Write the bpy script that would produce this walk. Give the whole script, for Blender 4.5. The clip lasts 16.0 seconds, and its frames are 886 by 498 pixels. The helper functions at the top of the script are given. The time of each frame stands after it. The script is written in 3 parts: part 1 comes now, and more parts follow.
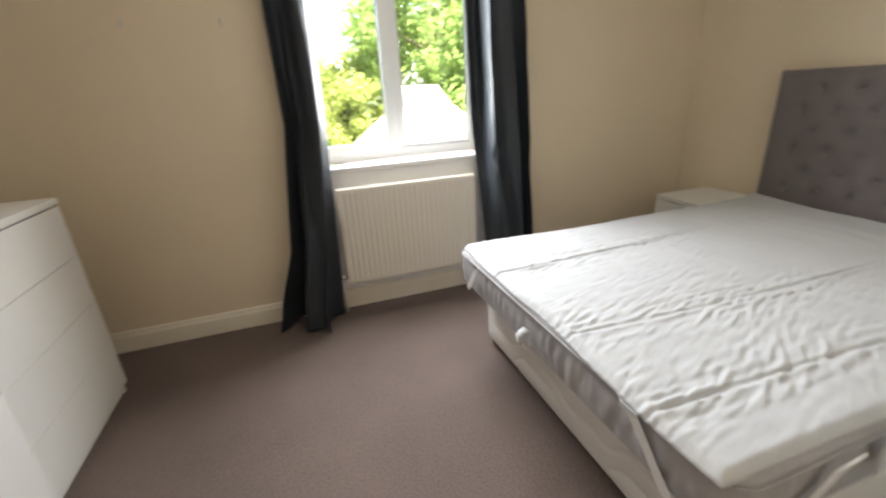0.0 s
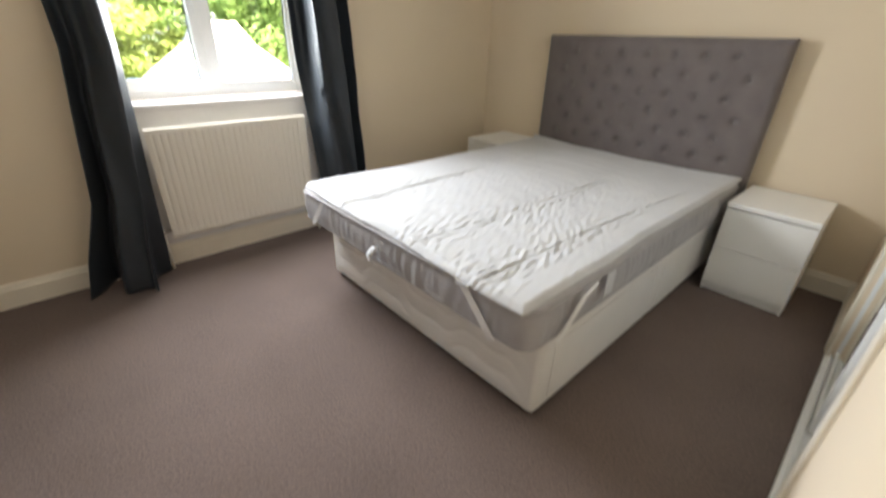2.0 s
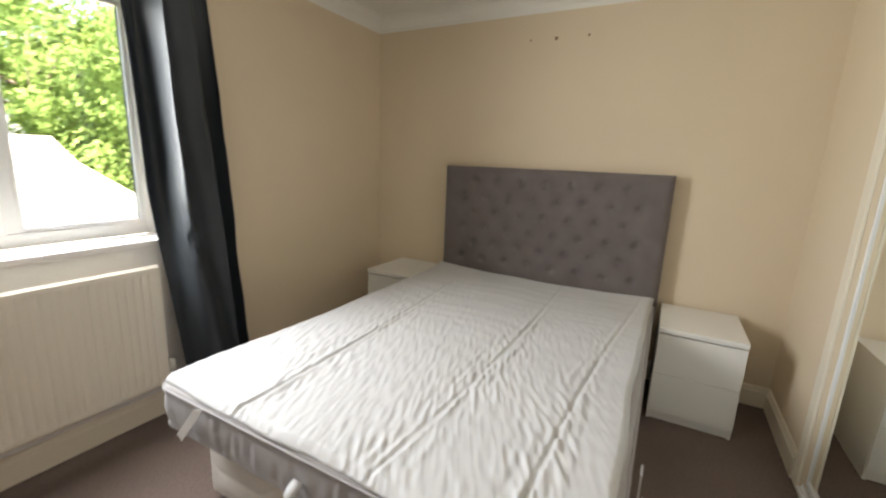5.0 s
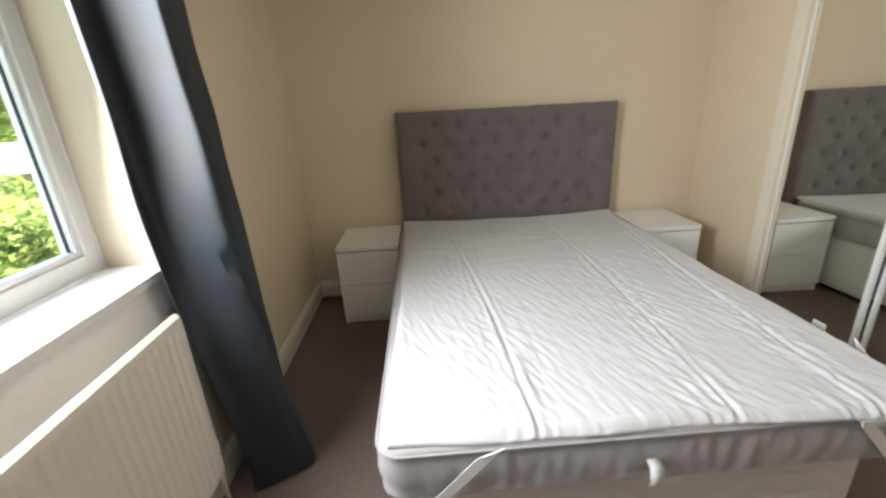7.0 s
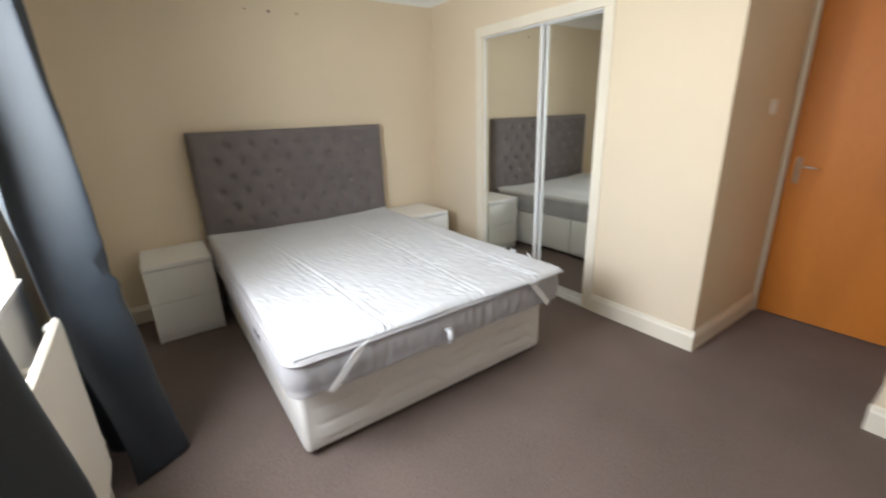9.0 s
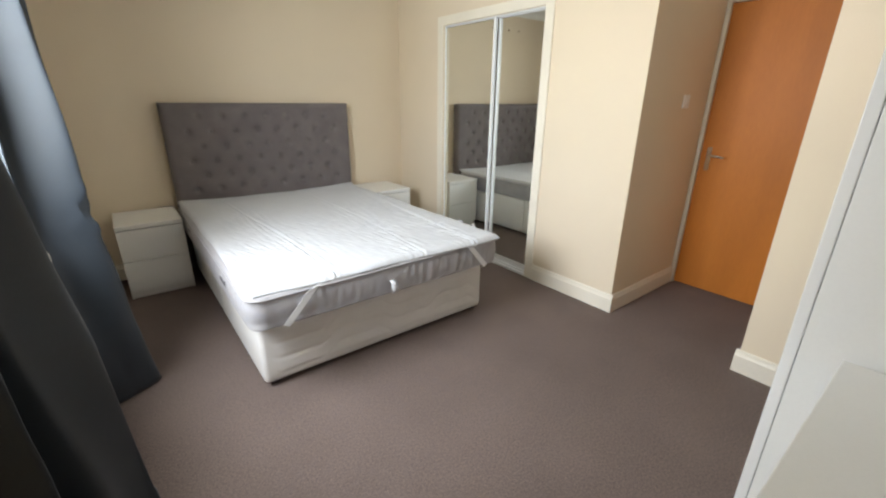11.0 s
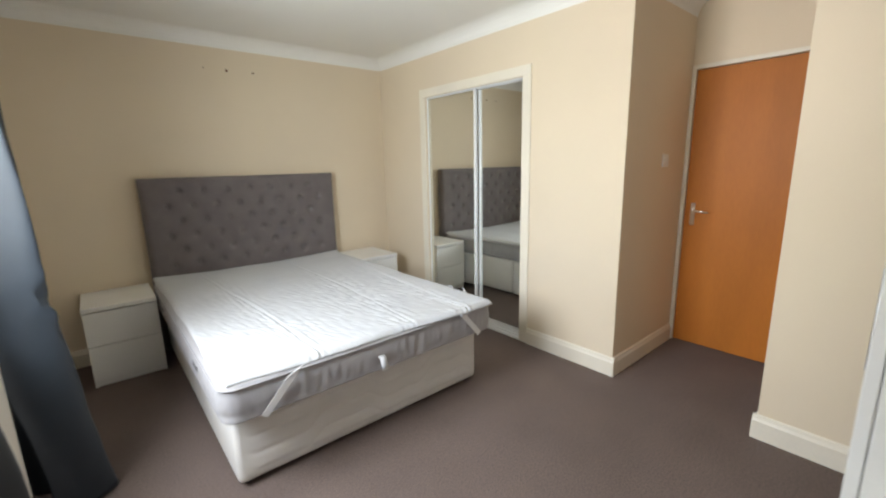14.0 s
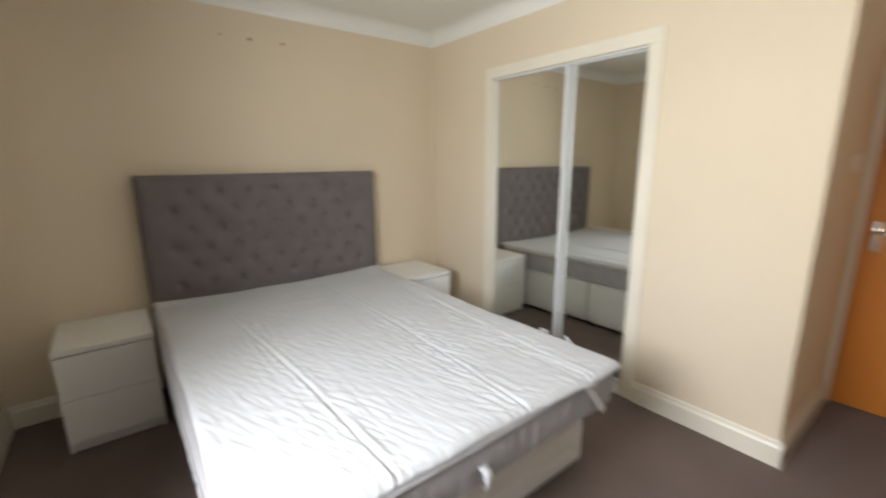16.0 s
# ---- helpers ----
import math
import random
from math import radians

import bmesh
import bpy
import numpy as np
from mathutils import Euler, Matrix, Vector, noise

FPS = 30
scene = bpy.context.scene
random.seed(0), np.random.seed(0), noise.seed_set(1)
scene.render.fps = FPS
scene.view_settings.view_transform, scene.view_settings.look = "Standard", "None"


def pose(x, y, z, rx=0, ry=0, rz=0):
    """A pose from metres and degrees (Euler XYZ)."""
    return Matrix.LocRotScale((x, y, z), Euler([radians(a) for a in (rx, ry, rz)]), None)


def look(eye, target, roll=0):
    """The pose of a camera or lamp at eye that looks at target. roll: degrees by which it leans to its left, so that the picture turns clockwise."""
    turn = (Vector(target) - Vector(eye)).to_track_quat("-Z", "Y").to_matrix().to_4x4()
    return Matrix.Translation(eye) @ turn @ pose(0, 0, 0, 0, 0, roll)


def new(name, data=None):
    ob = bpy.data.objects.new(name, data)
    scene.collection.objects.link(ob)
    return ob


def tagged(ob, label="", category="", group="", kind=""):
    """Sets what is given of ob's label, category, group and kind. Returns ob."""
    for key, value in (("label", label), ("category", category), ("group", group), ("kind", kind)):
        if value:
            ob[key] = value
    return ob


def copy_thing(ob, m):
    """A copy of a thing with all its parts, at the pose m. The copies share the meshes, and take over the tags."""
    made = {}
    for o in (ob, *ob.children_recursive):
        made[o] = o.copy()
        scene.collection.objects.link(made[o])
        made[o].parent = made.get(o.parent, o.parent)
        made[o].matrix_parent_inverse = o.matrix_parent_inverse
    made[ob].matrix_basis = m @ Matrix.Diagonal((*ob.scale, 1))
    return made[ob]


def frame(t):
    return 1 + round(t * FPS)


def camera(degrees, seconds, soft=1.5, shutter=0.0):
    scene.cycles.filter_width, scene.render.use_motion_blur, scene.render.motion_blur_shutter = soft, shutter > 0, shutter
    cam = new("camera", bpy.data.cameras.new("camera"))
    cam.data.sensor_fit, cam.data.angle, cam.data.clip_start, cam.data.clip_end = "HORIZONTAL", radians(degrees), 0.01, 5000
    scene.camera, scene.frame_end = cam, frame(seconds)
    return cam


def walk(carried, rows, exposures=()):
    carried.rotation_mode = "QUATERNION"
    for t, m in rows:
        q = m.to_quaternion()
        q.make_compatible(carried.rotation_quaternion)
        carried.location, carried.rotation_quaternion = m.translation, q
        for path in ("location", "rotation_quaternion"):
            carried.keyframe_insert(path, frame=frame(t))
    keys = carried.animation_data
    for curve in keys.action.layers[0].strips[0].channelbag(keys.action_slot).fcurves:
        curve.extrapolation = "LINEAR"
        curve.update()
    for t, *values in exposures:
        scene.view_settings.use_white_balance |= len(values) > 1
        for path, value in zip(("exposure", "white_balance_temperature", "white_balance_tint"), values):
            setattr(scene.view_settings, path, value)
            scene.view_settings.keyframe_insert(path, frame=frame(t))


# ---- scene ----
cam = camera(93.8, 16.0, soft=2.2, shutter=0.5)
PATH = [
    (0, (2.596, -2.906, 1.328), (0.815, -2.332, 0.62), -3.3),
    (0.5, (2.615, -2.953, 1.326), (0.768, -2.586, 0.654), -1.1),
    (1, (2.68, -2.955, 1.349), (0.852, -2.436, 0.726), -0.4),
    (1.5, (2.721, -3.027, 1.328), (1.24, -1.878, 0.632), 0.3),
    (2, (2.758, -3.087, 1.282), (1.459, -1.863, 0.38), 1.8),
    (2.5, (2.776, -3.089, 1.228), (1.638, -2.004, -0.008), 4.4),
    (3, (2.767, -3.069, 1.251), (1.607, -1.859, 0.16), 3.2),
    (3.5, (2.735, -3.022, 1.314), (1.517, -1.595, 0.621), 1.4),
    (4, (2.677, -2.971, 1.343), (1.47, -1.464, 0.821), 2.1),
    (6.5, (1.146, -2.889, 1.383), (1.033, -0.935, 0.971), -0.8),
    (7, (0.863, -3.019, 1.374), (0.935, -1.131, 0.717), -3.2),
    (7.5, (0.601, -3.107, 1.375), (0.926, -1.227, 0.775), -4.5),
    (8, (0.413, -3.214, 1.436), (0.976, -1.387, 0.848), -7.3),
    (8.5, (0.392, -3.444, 1.431), (1.217, -1.719, 0.845), -0.3),
    (9, (0.434, -3.592, 1.414), (1.521, -2.033, 0.79), -2.0),
    (9.5, (0.381, -3.807, 1.435), (1.603, -2.374, 0.76), -0.4),
    (10, (0.362, -3.914, 1.381), (1.496, -2.415, 0.698), 1.2),
    (12.5, (0.403, -3.973, 1.387), (1.666, -2.539, 0.797), -0.1),
    (13, (0.402, -3.973, 1.4), (1.672, -2.496, 0.946), -0.1),
    (13.5, (0.41, -3.953, 1.411), (1.657, -2.438, 1.024), -0.5),
    (14, (0.43, -3.866, 1.396), (1.691, -2.366, 0.994), -1.3),
    (14.5, (0.523, -3.678, 1.395), (1.916, -2.332, 0.897), -1.9),
    (15, (0.531, -3.469, 1.409), (2.0, -2.222, 0.874), -1.1),
    (15.5, (0.52, -3.295, 1.437), (2.026, -2.073, 0.95), -0.8),
    (16, (0.623, -3.023, 1.409), (1.827, -1.481, 0.993), -0.4),
]
walk(cam, [(t, look(eye, target, roll)) for t, eye, target, roll in PATH], exposures=[
    (0.0, 3.35, 6600, 10), (1.0, 3.35, 6600, 10), (2.0, 3.45, 6550, 10), (2.5, 3.6, 6500, 10), (3.0, 3.5, 6500, 10), (3.5, 3.42, 6500, 10),
    (4.0, 3.25, 6600, 10), (6.5, 3.18, 7150, 11), (7.0, 3.15, 6700, 10), (8.0, 3.15, 6700, 10), (8.5, 3.3, 6500, 10), (9.5, 3.35, 6350, 9), (12.5, 3.41, 6300, 8),
    (14.0, 3.31, 6300, 8), (15.5, 3.17, 6350, 8), (16.0, 3.2, 6500, 10)])

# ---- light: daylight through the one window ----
world = bpy.data.worlds.new("daylight")
scene.world = world
world.use_nodes = True
sky = world.node_tree.nodes.new("ShaderNodeTexSky")
sky.sky_type = "NISHITA"
sky.sun_disc = False
sky.sun_elevation = radians(48)
sky.sun_rotation = radians(75)
sky.dust_density = 3.0
back = world.node_tree.nodes["Background"]
back.inputs["Strength"].default_value = 0.15
world.node_tree.links.new(sky.outputs[0], back.inputs["Color"])
sun_data = bpy.data.lights.new("sun", "SUN")
sun_data.energy = 4.8
sun_data.angle = radians(0.5)
sun_data.color = (1.0, 0.95, 0.86)
sun = new("sun", sun_data)
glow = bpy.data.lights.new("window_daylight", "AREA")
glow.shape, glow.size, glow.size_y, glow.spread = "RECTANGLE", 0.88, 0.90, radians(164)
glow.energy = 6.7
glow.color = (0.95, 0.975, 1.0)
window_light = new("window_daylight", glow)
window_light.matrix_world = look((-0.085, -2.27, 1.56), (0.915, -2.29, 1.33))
sun.matrix_world = look((12, 3.2, 14), (0, 0, 0))


# ---- materials ----
def material(name, colour, rough=0.6, metal=0.0, vary=0.06, scale=3.0, grain=120.0, grain_vary=0.04, bump=0.1,
             bump_scale=None, sheen=0.0, stretch=(1, 1, 1), ior=1.45, coat=0.0, tint=None):
    """A painted, woven or plain surface with slow stains and fine grain, both in metres."""
    m = bpy.data.materials.new(name)
    m.use_nodes = True
    nt = m.node_tree
    n, l = nt.nodes, nt.links
    bsdf = n["Principled BSDF"]
    co = n.new("ShaderNodeTexCoord")
    mp = n.new("ShaderNodeMapping")
    mp.inputs["Scale"].default_value = stretch
    l.new(co.outputs["Object"], mp.inputs["Vector"])
    big, fine = n.new("ShaderNodeTexNoise"), n.new("ShaderNodeTexNoise")
    big.inputs["Scale"].default_value, big.inputs["Detail"].default_value = scale, 4
    fine.inputs["Scale"].default_value, fine.inputs["Detail"].default_value = grain, 3
    for t in (big, fine):
        l.new(mp.outputs[0], t.inputs["Vector"])
    def ramp(source, amount, other):
        r = n.new("ShaderNodeValToRGB")
        r.color_ramp.elements[0].position, r.color_ramp.elements[1].position = 0.3, 0.7
        r.color_ramp.elements[0].color = (*[1 - amount] * 3, 1)
        r.color_ramp.elements[1].color = (*(other or [1 + amount] * 3), 1)
        l.new(source.outputs["Fac"], r.inputs[0])
        return r
    def times(a, b):
        mix = n.new("ShaderNodeMix")
        mix.data_type, mix.blend_type = "RGBA", "MULTIPLY"
        mix.inputs[0].default_value = 1
        l.new(a, mix.inputs[6])
        l.new(b, mix.inputs[7])
        return mix.outputs[2]
    base = n.new("ShaderNodeRGB")
    base.outputs[0].default_value = (*colour, 1)
    c = times(base.outputs[0], ramp(big, vary, tint).outputs[0])
    c = times(c, ramp(fine, grain_vary, None).outputs[0])
    l.new(c, bsdf.inputs["Base Color"])
    bsdf.inputs["Roughness"].default_value = rough
    bsdf.inputs["Metallic"].default_value = metal
    bsdf.inputs["IOR"].default_value = ior
    bsdf.inputs["Sheen Weight"].default_value = sheen
    bsdf.inputs["Sheen Roughness"].default_value = 0.4
    bsdf.inputs["Coat Weight"].default_value = coat
    if bump:
        b = n.new("ShaderNodeBump")
        b.inputs["Strength"].default_value = bump
        b.inputs["Distance"].default_value = 0.002
        l.new(fine.outputs["Fac"], b.inputs["Height"])
        l.new(b.outputs[0], bsdf.inputs["Normal"])
    return m


def carpet_material():
    m = material("carpet", (0.145, 0.110, 0.097), 0.95, vary=0.10, scale=2.2, grain=420, grain_vary=0.3, bump=0.35, sheen=0.02)
    nt = m.node_tree
    n, l = nt.nodes, nt.links
    bsdf = n["Principled BSDF"]
    old = bsdf.inputs["Base Color"].links[0].from_socket
    co = n.new("ShaderNodeTexCoord")
    fleck = n.new("ShaderNodeTexNoise")
    fleck.inputs["Scale"].default_value, fleck.inputs["Detail"].default_value = 110, 7
    fleck.inputs["Roughness"].default_value = 0.85
    l.new(co.outputs["Object"], fleck.inputs["Vector"])
    r = n.new("ShaderNodeValToRGB")
    r.color_ramp.elements[0].position, r.color_ramp.elements[1].position = 0.36, 0.66
    r.color_ramp.elements[0].color, r.color_ramp.elements[1].color = (0.58, 0.57, 0.57, 1), (1.48, 1.46, 1.43, 1)
    l.new(fleck.outputs["Fac"], r.inputs[0])
    mix = n.new("ShaderNodeMix")
    mix.data_type, mix.blend_type = "RGBA", "MULTIPLY"
    mix.inputs[0].default_value = 1
    l.new(old, mix.inputs[6])
    l.new(r.outputs[0], mix.inputs[7])
    l.new(mix.outputs[2], bsdf.inputs["Base Color"])
    return m


def wood_material():
    m = material("beech_veneer", (0.47, 0.160, 0.025), 0.48, vary=0.16, scale=1.2, grain=30, grain_vary=0.03, bump=0.02,
                 stretch=(1, 2.2, 0.6), ior=1.3)
    return m


def glass_material():
    m = bpy.data.materials.new("window_glass")
    m.use_nodes = True
    nt = m.node_tree
    nt.nodes.remove(nt.nodes["Principled BSDF"])
    clear, shine, mix, fres = (nt.nodes.new("ShaderNode" + k) for k in ("BsdfTransparent", "BsdfGlossy", "MixShader", "LayerWeight"))
    shine.inputs["Roughness"].default_value = 0.02
    power, part = nt.nodes.new("ShaderNodeMath"), nt.nodes.new("ShaderNodeMath")
    power.operation, power.inputs[1].default_value = "POWER", 5.0
    part.operation, part.inputs[1].default_value, part.inputs[2].default_value = "MULTIPLY_ADD", 0.5, 0.02
    fres.inputs["Blend"].default_value = 0.5
    nt.links.new(fres.outputs["Facing"], power.inputs[0])
    nt.links.new(power.outputs[0], part.inputs[0])
    nt.links.new(part.outputs[0], mix.inputs[0])
    nt.links.new(clear.outputs[0], mix.inputs[1])
    nt.links.new(shine.outputs[0], mix.inputs[2])
    nt.links.new(mix.outputs[0], nt.nodes["Material Output"].inputs[0])
    return m


def leaf_material(name, colour):
    m = bpy.data.materials.new(name)
    m.use_nodes = True
    nt = m.node_tree
    n, l = nt.nodes, nt.links
    n.remove(n["Principled BSDF"])
    co, tex, r = n.new("ShaderNodeTexCoord"), n.new("ShaderNodeTexNoise"), n.new("ShaderNodeValToRGB")
    tex.inputs["Scale"].default_value = 1.3
    tex.inputs["Detail"].default_value = 6
    l.new(co.outputs["Object"], tex.inputs["Vector"])
    r.color_ramp.elements[0].position, r.color_ramp.elements[1].position = 0.3, 0.7
    r.color_ramp.elements[0].color = (*[c * 0.75 for c in colour], 1)
    r.color_ramp.elements[1].color = (*[c * 1.3 for c in colour], 1)
    l.new(tex.outputs["Fac"], r.inputs[0])
    dif, tra, add = n.new("ShaderNodeBsdfDiffuse"), n.new("ShaderNodeBsdfTranslucent"), n.new("ShaderNodeMixShader")
    add.inputs[0].default_value = 0.5
    for b in (dif, tra):
        l.new(r.outputs[0], b.inputs["Color"])
    l.new(dif.outputs[0], add.inputs[1])
    l.new(tra.outputs[0], add.inputs[2])
    l.new(add.outputs[0], n["Material Output"].inputs[0])
    return m


WALL = material("magnolia_emulsion", (0.715, 0.603, 0.448), 0.75, vary=0.025, scale=1.4, grain=260, grain_vary=0.015, bump=0.12)
CEILING = material("ceiling_emulsion", (0.82, 0.80, 0.75), 0.8, vary=0.02, scale=1.2, grain=200, grain_vary=0.015, bump=0.1)
GLOSS = material("white_gloss_paint", (0.775, 0.71, 0.59), 0.35, vary=0.03, scale=4, grain=90, grain_vary=0.02, bump=0.05)
CARPET = carpet_material()
LAMINATE = material("white_laminate", (0.80, 0.787, 0.75), 0.38, vary=0.015, scale=3, grain=200, grain_vary=0.01, bump=0.02)
GLOSSY = material("white_gloss_board", (0.80, 0.79, 0.765), 0.12, vary=0.01, scale=3, grain=200, grain_vary=0.0, bump=0.0)
INSIDE = material("shadow_gap_board", (0.6, 0.59, 0.57), 0.7, vary=0.05, bump=0.0)
VELVET = material("grey_plush", (0.152, 0.130, 0.126), 0.85, vary=0.10, scale=9, grain=600, grain_vary=0.12, bump=0.25, sheen=0.5)
DIVAN = material("white_damask", (0.70, 0.675, 0.64), 0.6, vary=0.03, scale=6, grain=500, grain_vary=0.05, bump=0.2, sheen=0.2)
TICKING = material("grey_ticking", (0.35, 0.336, 0.34), 0.7, vary=0.07, scale=8, grain=400, grain_vary=0.08, bump=0.3, sheen=0.2)
COTTON = material("white_cotton", (0.545, 0.55, 0.56), 0.8, vary=0.03, scale=5, grain=500, grain_vary=0.04, bump=0.2, sheen=0.15)
ELASTIC = material("white_elastic", (0.72, 0.71, 0.70), 0.6, vary=0.03, grain=700, grain_vary=0.1, bump=0.3)
DRAPE = material("dark_grey_curtain_cloth", (0.019, 0.025, 0.032), 0.50, vary=0.12, scale=5, grain=500, grain_vary=0.15, bump=0.2, sheen=0.05)
UPVC = material("white_upvc", (0.82, 0.82, 0.81), 0.3, vary=0.02, grain=60, grain_vary=0.01, bump=0.0)
SILL = material("white_sill_paint", (0.82, 0.80, 0.77), 0.10, vary=0.03, grain=80, grain_vary=0.02, bump=0.05)
ENAMEL = material("radiator_enamel", (0.76, 0.71, 0.62), 0.35, vary=0.02, grain=60, grain_vary=0.01, bump=0.0)
SEAL = material("dark_rubber_seal", (0.05, 0.05, 0.05), 0.6, bump=0.0)
CHROME = material("polished_chrome", (0.72, 0.70, 0.67), 0.14, metal=1.0, vary=0.05, bump=0.0)
ALUMINIUM = material("brushed_aluminium", (0.60, 0.60, 0.60), 0.35, metal=1.0, vary=0.04, grain=300, bump=0.05)
PLUG = material("brown_wall_plug", (0.20, 0.10, 0.06), 0.6, bump=0.0)
MIRROR = material("mirror_silver", (0.88, 0.90, 0.87), 0.01, metal=1.0, vary=0.0, grain_vary=0.0, bump=0.0)
WOOD = wood_material()
GLASS = glass_material()
PLASTIC = material("white_switch_plastic", (0.82, 0.80, 0.76), 0.3, vary=0.01, bump=0.0)
ROOF = material("pale_roof_tiles", (0.42, 0.37, 0.33), 0.8, vary=0.12, scale=2, grain=30, grain_vary=0.15, bump=0.3)
BRICK = material("outside_brick", (0.36, 0.22, 0.16), 0.85, vary=0.15, scale=2, grain=20, grain_vary=0.2, bump=0.3)
RENDER = material("cream_render", (0.62, 0.56, 0.46), 0.85, vary=0.08, scale=1.5, grain=40, grain_vary=0.08, bump=0.3)
DARK_PANE = material("dark_window_pane", (0.06, 0.07, 0.07), 0.08, vary=0.2, scale=1.0, bump=0.0)
GRASS = material("lawn", (0.09, 0.12, 0.035), 0.95, vary=0.3, scale=0.5, grain=25, grain_vary=0.3, bump=0.5)
BARK = material("bark", (0.12, 0.09, 0.065), 0.9, vary=0.2, scale=4, grain=25, grain_vary=0.3, bump=0.6)
LEAVES = [leaf_material("leaves_yellow_green", (0.25, 0.30, 0.08)), leaf_material("leaves_green", (0.19, 0.27, 0.08))]


# ---- mesh helpers ----
def mesh_object(name, bm, mat, parent=None, smooth=False, label=""):
    me = bpy.data.meshes.new(name)
    bm.normal_update()
    bm.to_mesh(me)
    bm.free()
    for m in mat if isinstance(mat, list) else [mat]:
        me.materials.append(m)
    if smooth:
        me.polygons.foreach_set("use_smooth", [True] * len(me.polygons))
    ob = new(name, me)
    if parent:
        ob.parent = parent
    if label:
        ob["label"] = label
    return ob


def add_box(bm, lo, hi, bevel=0.0, segments=2):
    lo, hi = [min(a, b) for a, b in zip(lo, hi)], [max(a, b) for a, b in zip(lo, hi)]
    part = bmesh.new()
    bmesh.ops.create_cube(part, size=1)
    for v in part.verts:
        v.co = Vector([lo[i] + (v.co[i] + 0.5) * (hi[i] - lo[i]) for i in range(3)])
    if bevel:
        bmesh.ops.bevel(part, geom=part.edges[:], offset=bevel, segments=segments, affect="EDGES", profile=0.6)
    me = bpy.data.meshes.new("tmp")
    part.to_mesh(me)
    part.free()
    bm.from_mesh(me)
    bpy.data.meshes.remove(me)


def boxes(name, items, mat, parent=None, bevel=0.0, smooth=False, label=""):
    bm = bmesh.new()
    for lo, hi in items:
        add_box(bm, lo, hi, bevel)
    return mesh_object(name, bm, mat, parent, smooth, label)


def add_tube(bm, points, radii, sides=12):
    rings = []
    for i, p in enumerate(points):
        p = Vector(p)
        ahead = Vector(points[min(i + 1, len(points) - 1)]) - Vector(points[max(i - 1, 0)])
        q = ahead.to_track_quat("Z", "Y")
        r = radii[i] if isinstance(radii, (list, tuple)) else radii
        rings.append([bm.verts.new(p + q @ Vector((math.cos(a) * r, math.sin(a) * r, 0))) for a in
                      (2 * math.pi * k / sides for k in range(sides))])
    for a, b in zip(rings, rings[1:]):
        for k in range(sides):
            bm.faces.new((a[k], a[(k + 1) % sides], b[(k + 1) % sides], b[k]))
    bm.faces.new(rings[0][::-1])
    bm.faces.new(rings[-1])


def tube(name, points, radii, mat, parent=None, sides=12, label=""):
    bm = bmesh.new()
    add_tube(bm, points, radii, sides)
    return mesh_object(name, bm, mat, parent, True, label)


def root(name, place, label, category, group=""):
    ob = new(name)
    ob.location = place
    ob.empty_display_size = 0.1
    return tagged(ob, label, category, group)


def setting(ob, label="", category=""):
    return tagged(ob, label, category, "", "structure")


def profile_run(name, profile, a, b, inward, mat, parent=None):
    """A moulding of the given profile (out, up) from a to b along a wall; inward points into the room."""
    bm = bmesh.new()
    a, b, inward = Vector(a), Vector(b), Vector(inward)
    ends = [[bm.verts.new(p + inward * o + Vector((0, 0, u))) for o, u in profile] for p in (a, b)]
    k = len(profile)
    for i in range(k):
        bm.faces.new((ends[0][i], ends[0][(i + 1) % k], ends[1][(i + 1) % k], ends[1][i]))
    bm.faces.new(ends[0][::-1])
    bm.faces.new(ends[1])
    bmesh.ops.recalc_face_normals(bm, faces=bm.faces[:])
    return mesh_object(name, bm, mat, parent)


# ---- the room ----
X_CLOSET, X_DOOR, X_STUB = 2.887, 3.785, 2.834
Y_BOX, Y_STUB, Y_BACK = -2.645, -3.44, -4.40
CEIL = 2.44
WY0, WY1, WZ0, WZ1 = -2.85, -1.69, 0.93, 2.10     # window opening
MY0, MY1, MZ = -1.870, -0.735, 1.99                # closet opening

setting(boxes("floor", [((-0.32, Y_BACK - 0.15, -0.12), (3.95, 0.15, 0.0))], CARPET), "brown-grey cut pile carpet over the whole bedroom floor", "carpet")
setting(boxes("ceiling", [((-0.32, Y_BACK - 0.15, CEIL), (3.95, 0.15, CEIL + 0.12))], CEILING), "white painted plaster ceiling", "ceiling")
setting(boxes("wall_west", [((-0.32, Y_BACK, 0), (0, WY0, CEIL)), ((-0.32, WY1, 0), (0, 0, CEIL)),
                            ((-0.32, WY0, 0), (0, WY1, WZ0 - 0.03)), ((-0.32, WY0, WZ1), (0, WY1, CEIL))], WALL),
        "cream painted wall with the window and its deep reveal", "wall")
setting(boxes("wall_north", [((-0.32, 0, 0), (3.95, 0.15, CEIL))], WALL), "cream painted wall behind the bed", "wall")
setting(boxes("wall_closet", [((X_CLOSET, MY1, 0), (X_CLOSET + 0.1, 0, CEIL)), ((X_CLOSET, Y_BOX, 0), (X_CLOSET + 0.1, MY0, CEIL)),
                              ((X_CLOSET, MY0, MZ), (X_CLOSET + 0.1, MY1, CEIL)), ((X_CLOSET + 0.1, Y_BOX, 0), (X_DOOR, Y_BOX + 0.1, CEIL))], WALL),
        "cream painted closet wall with a mirrored opening", "wall")
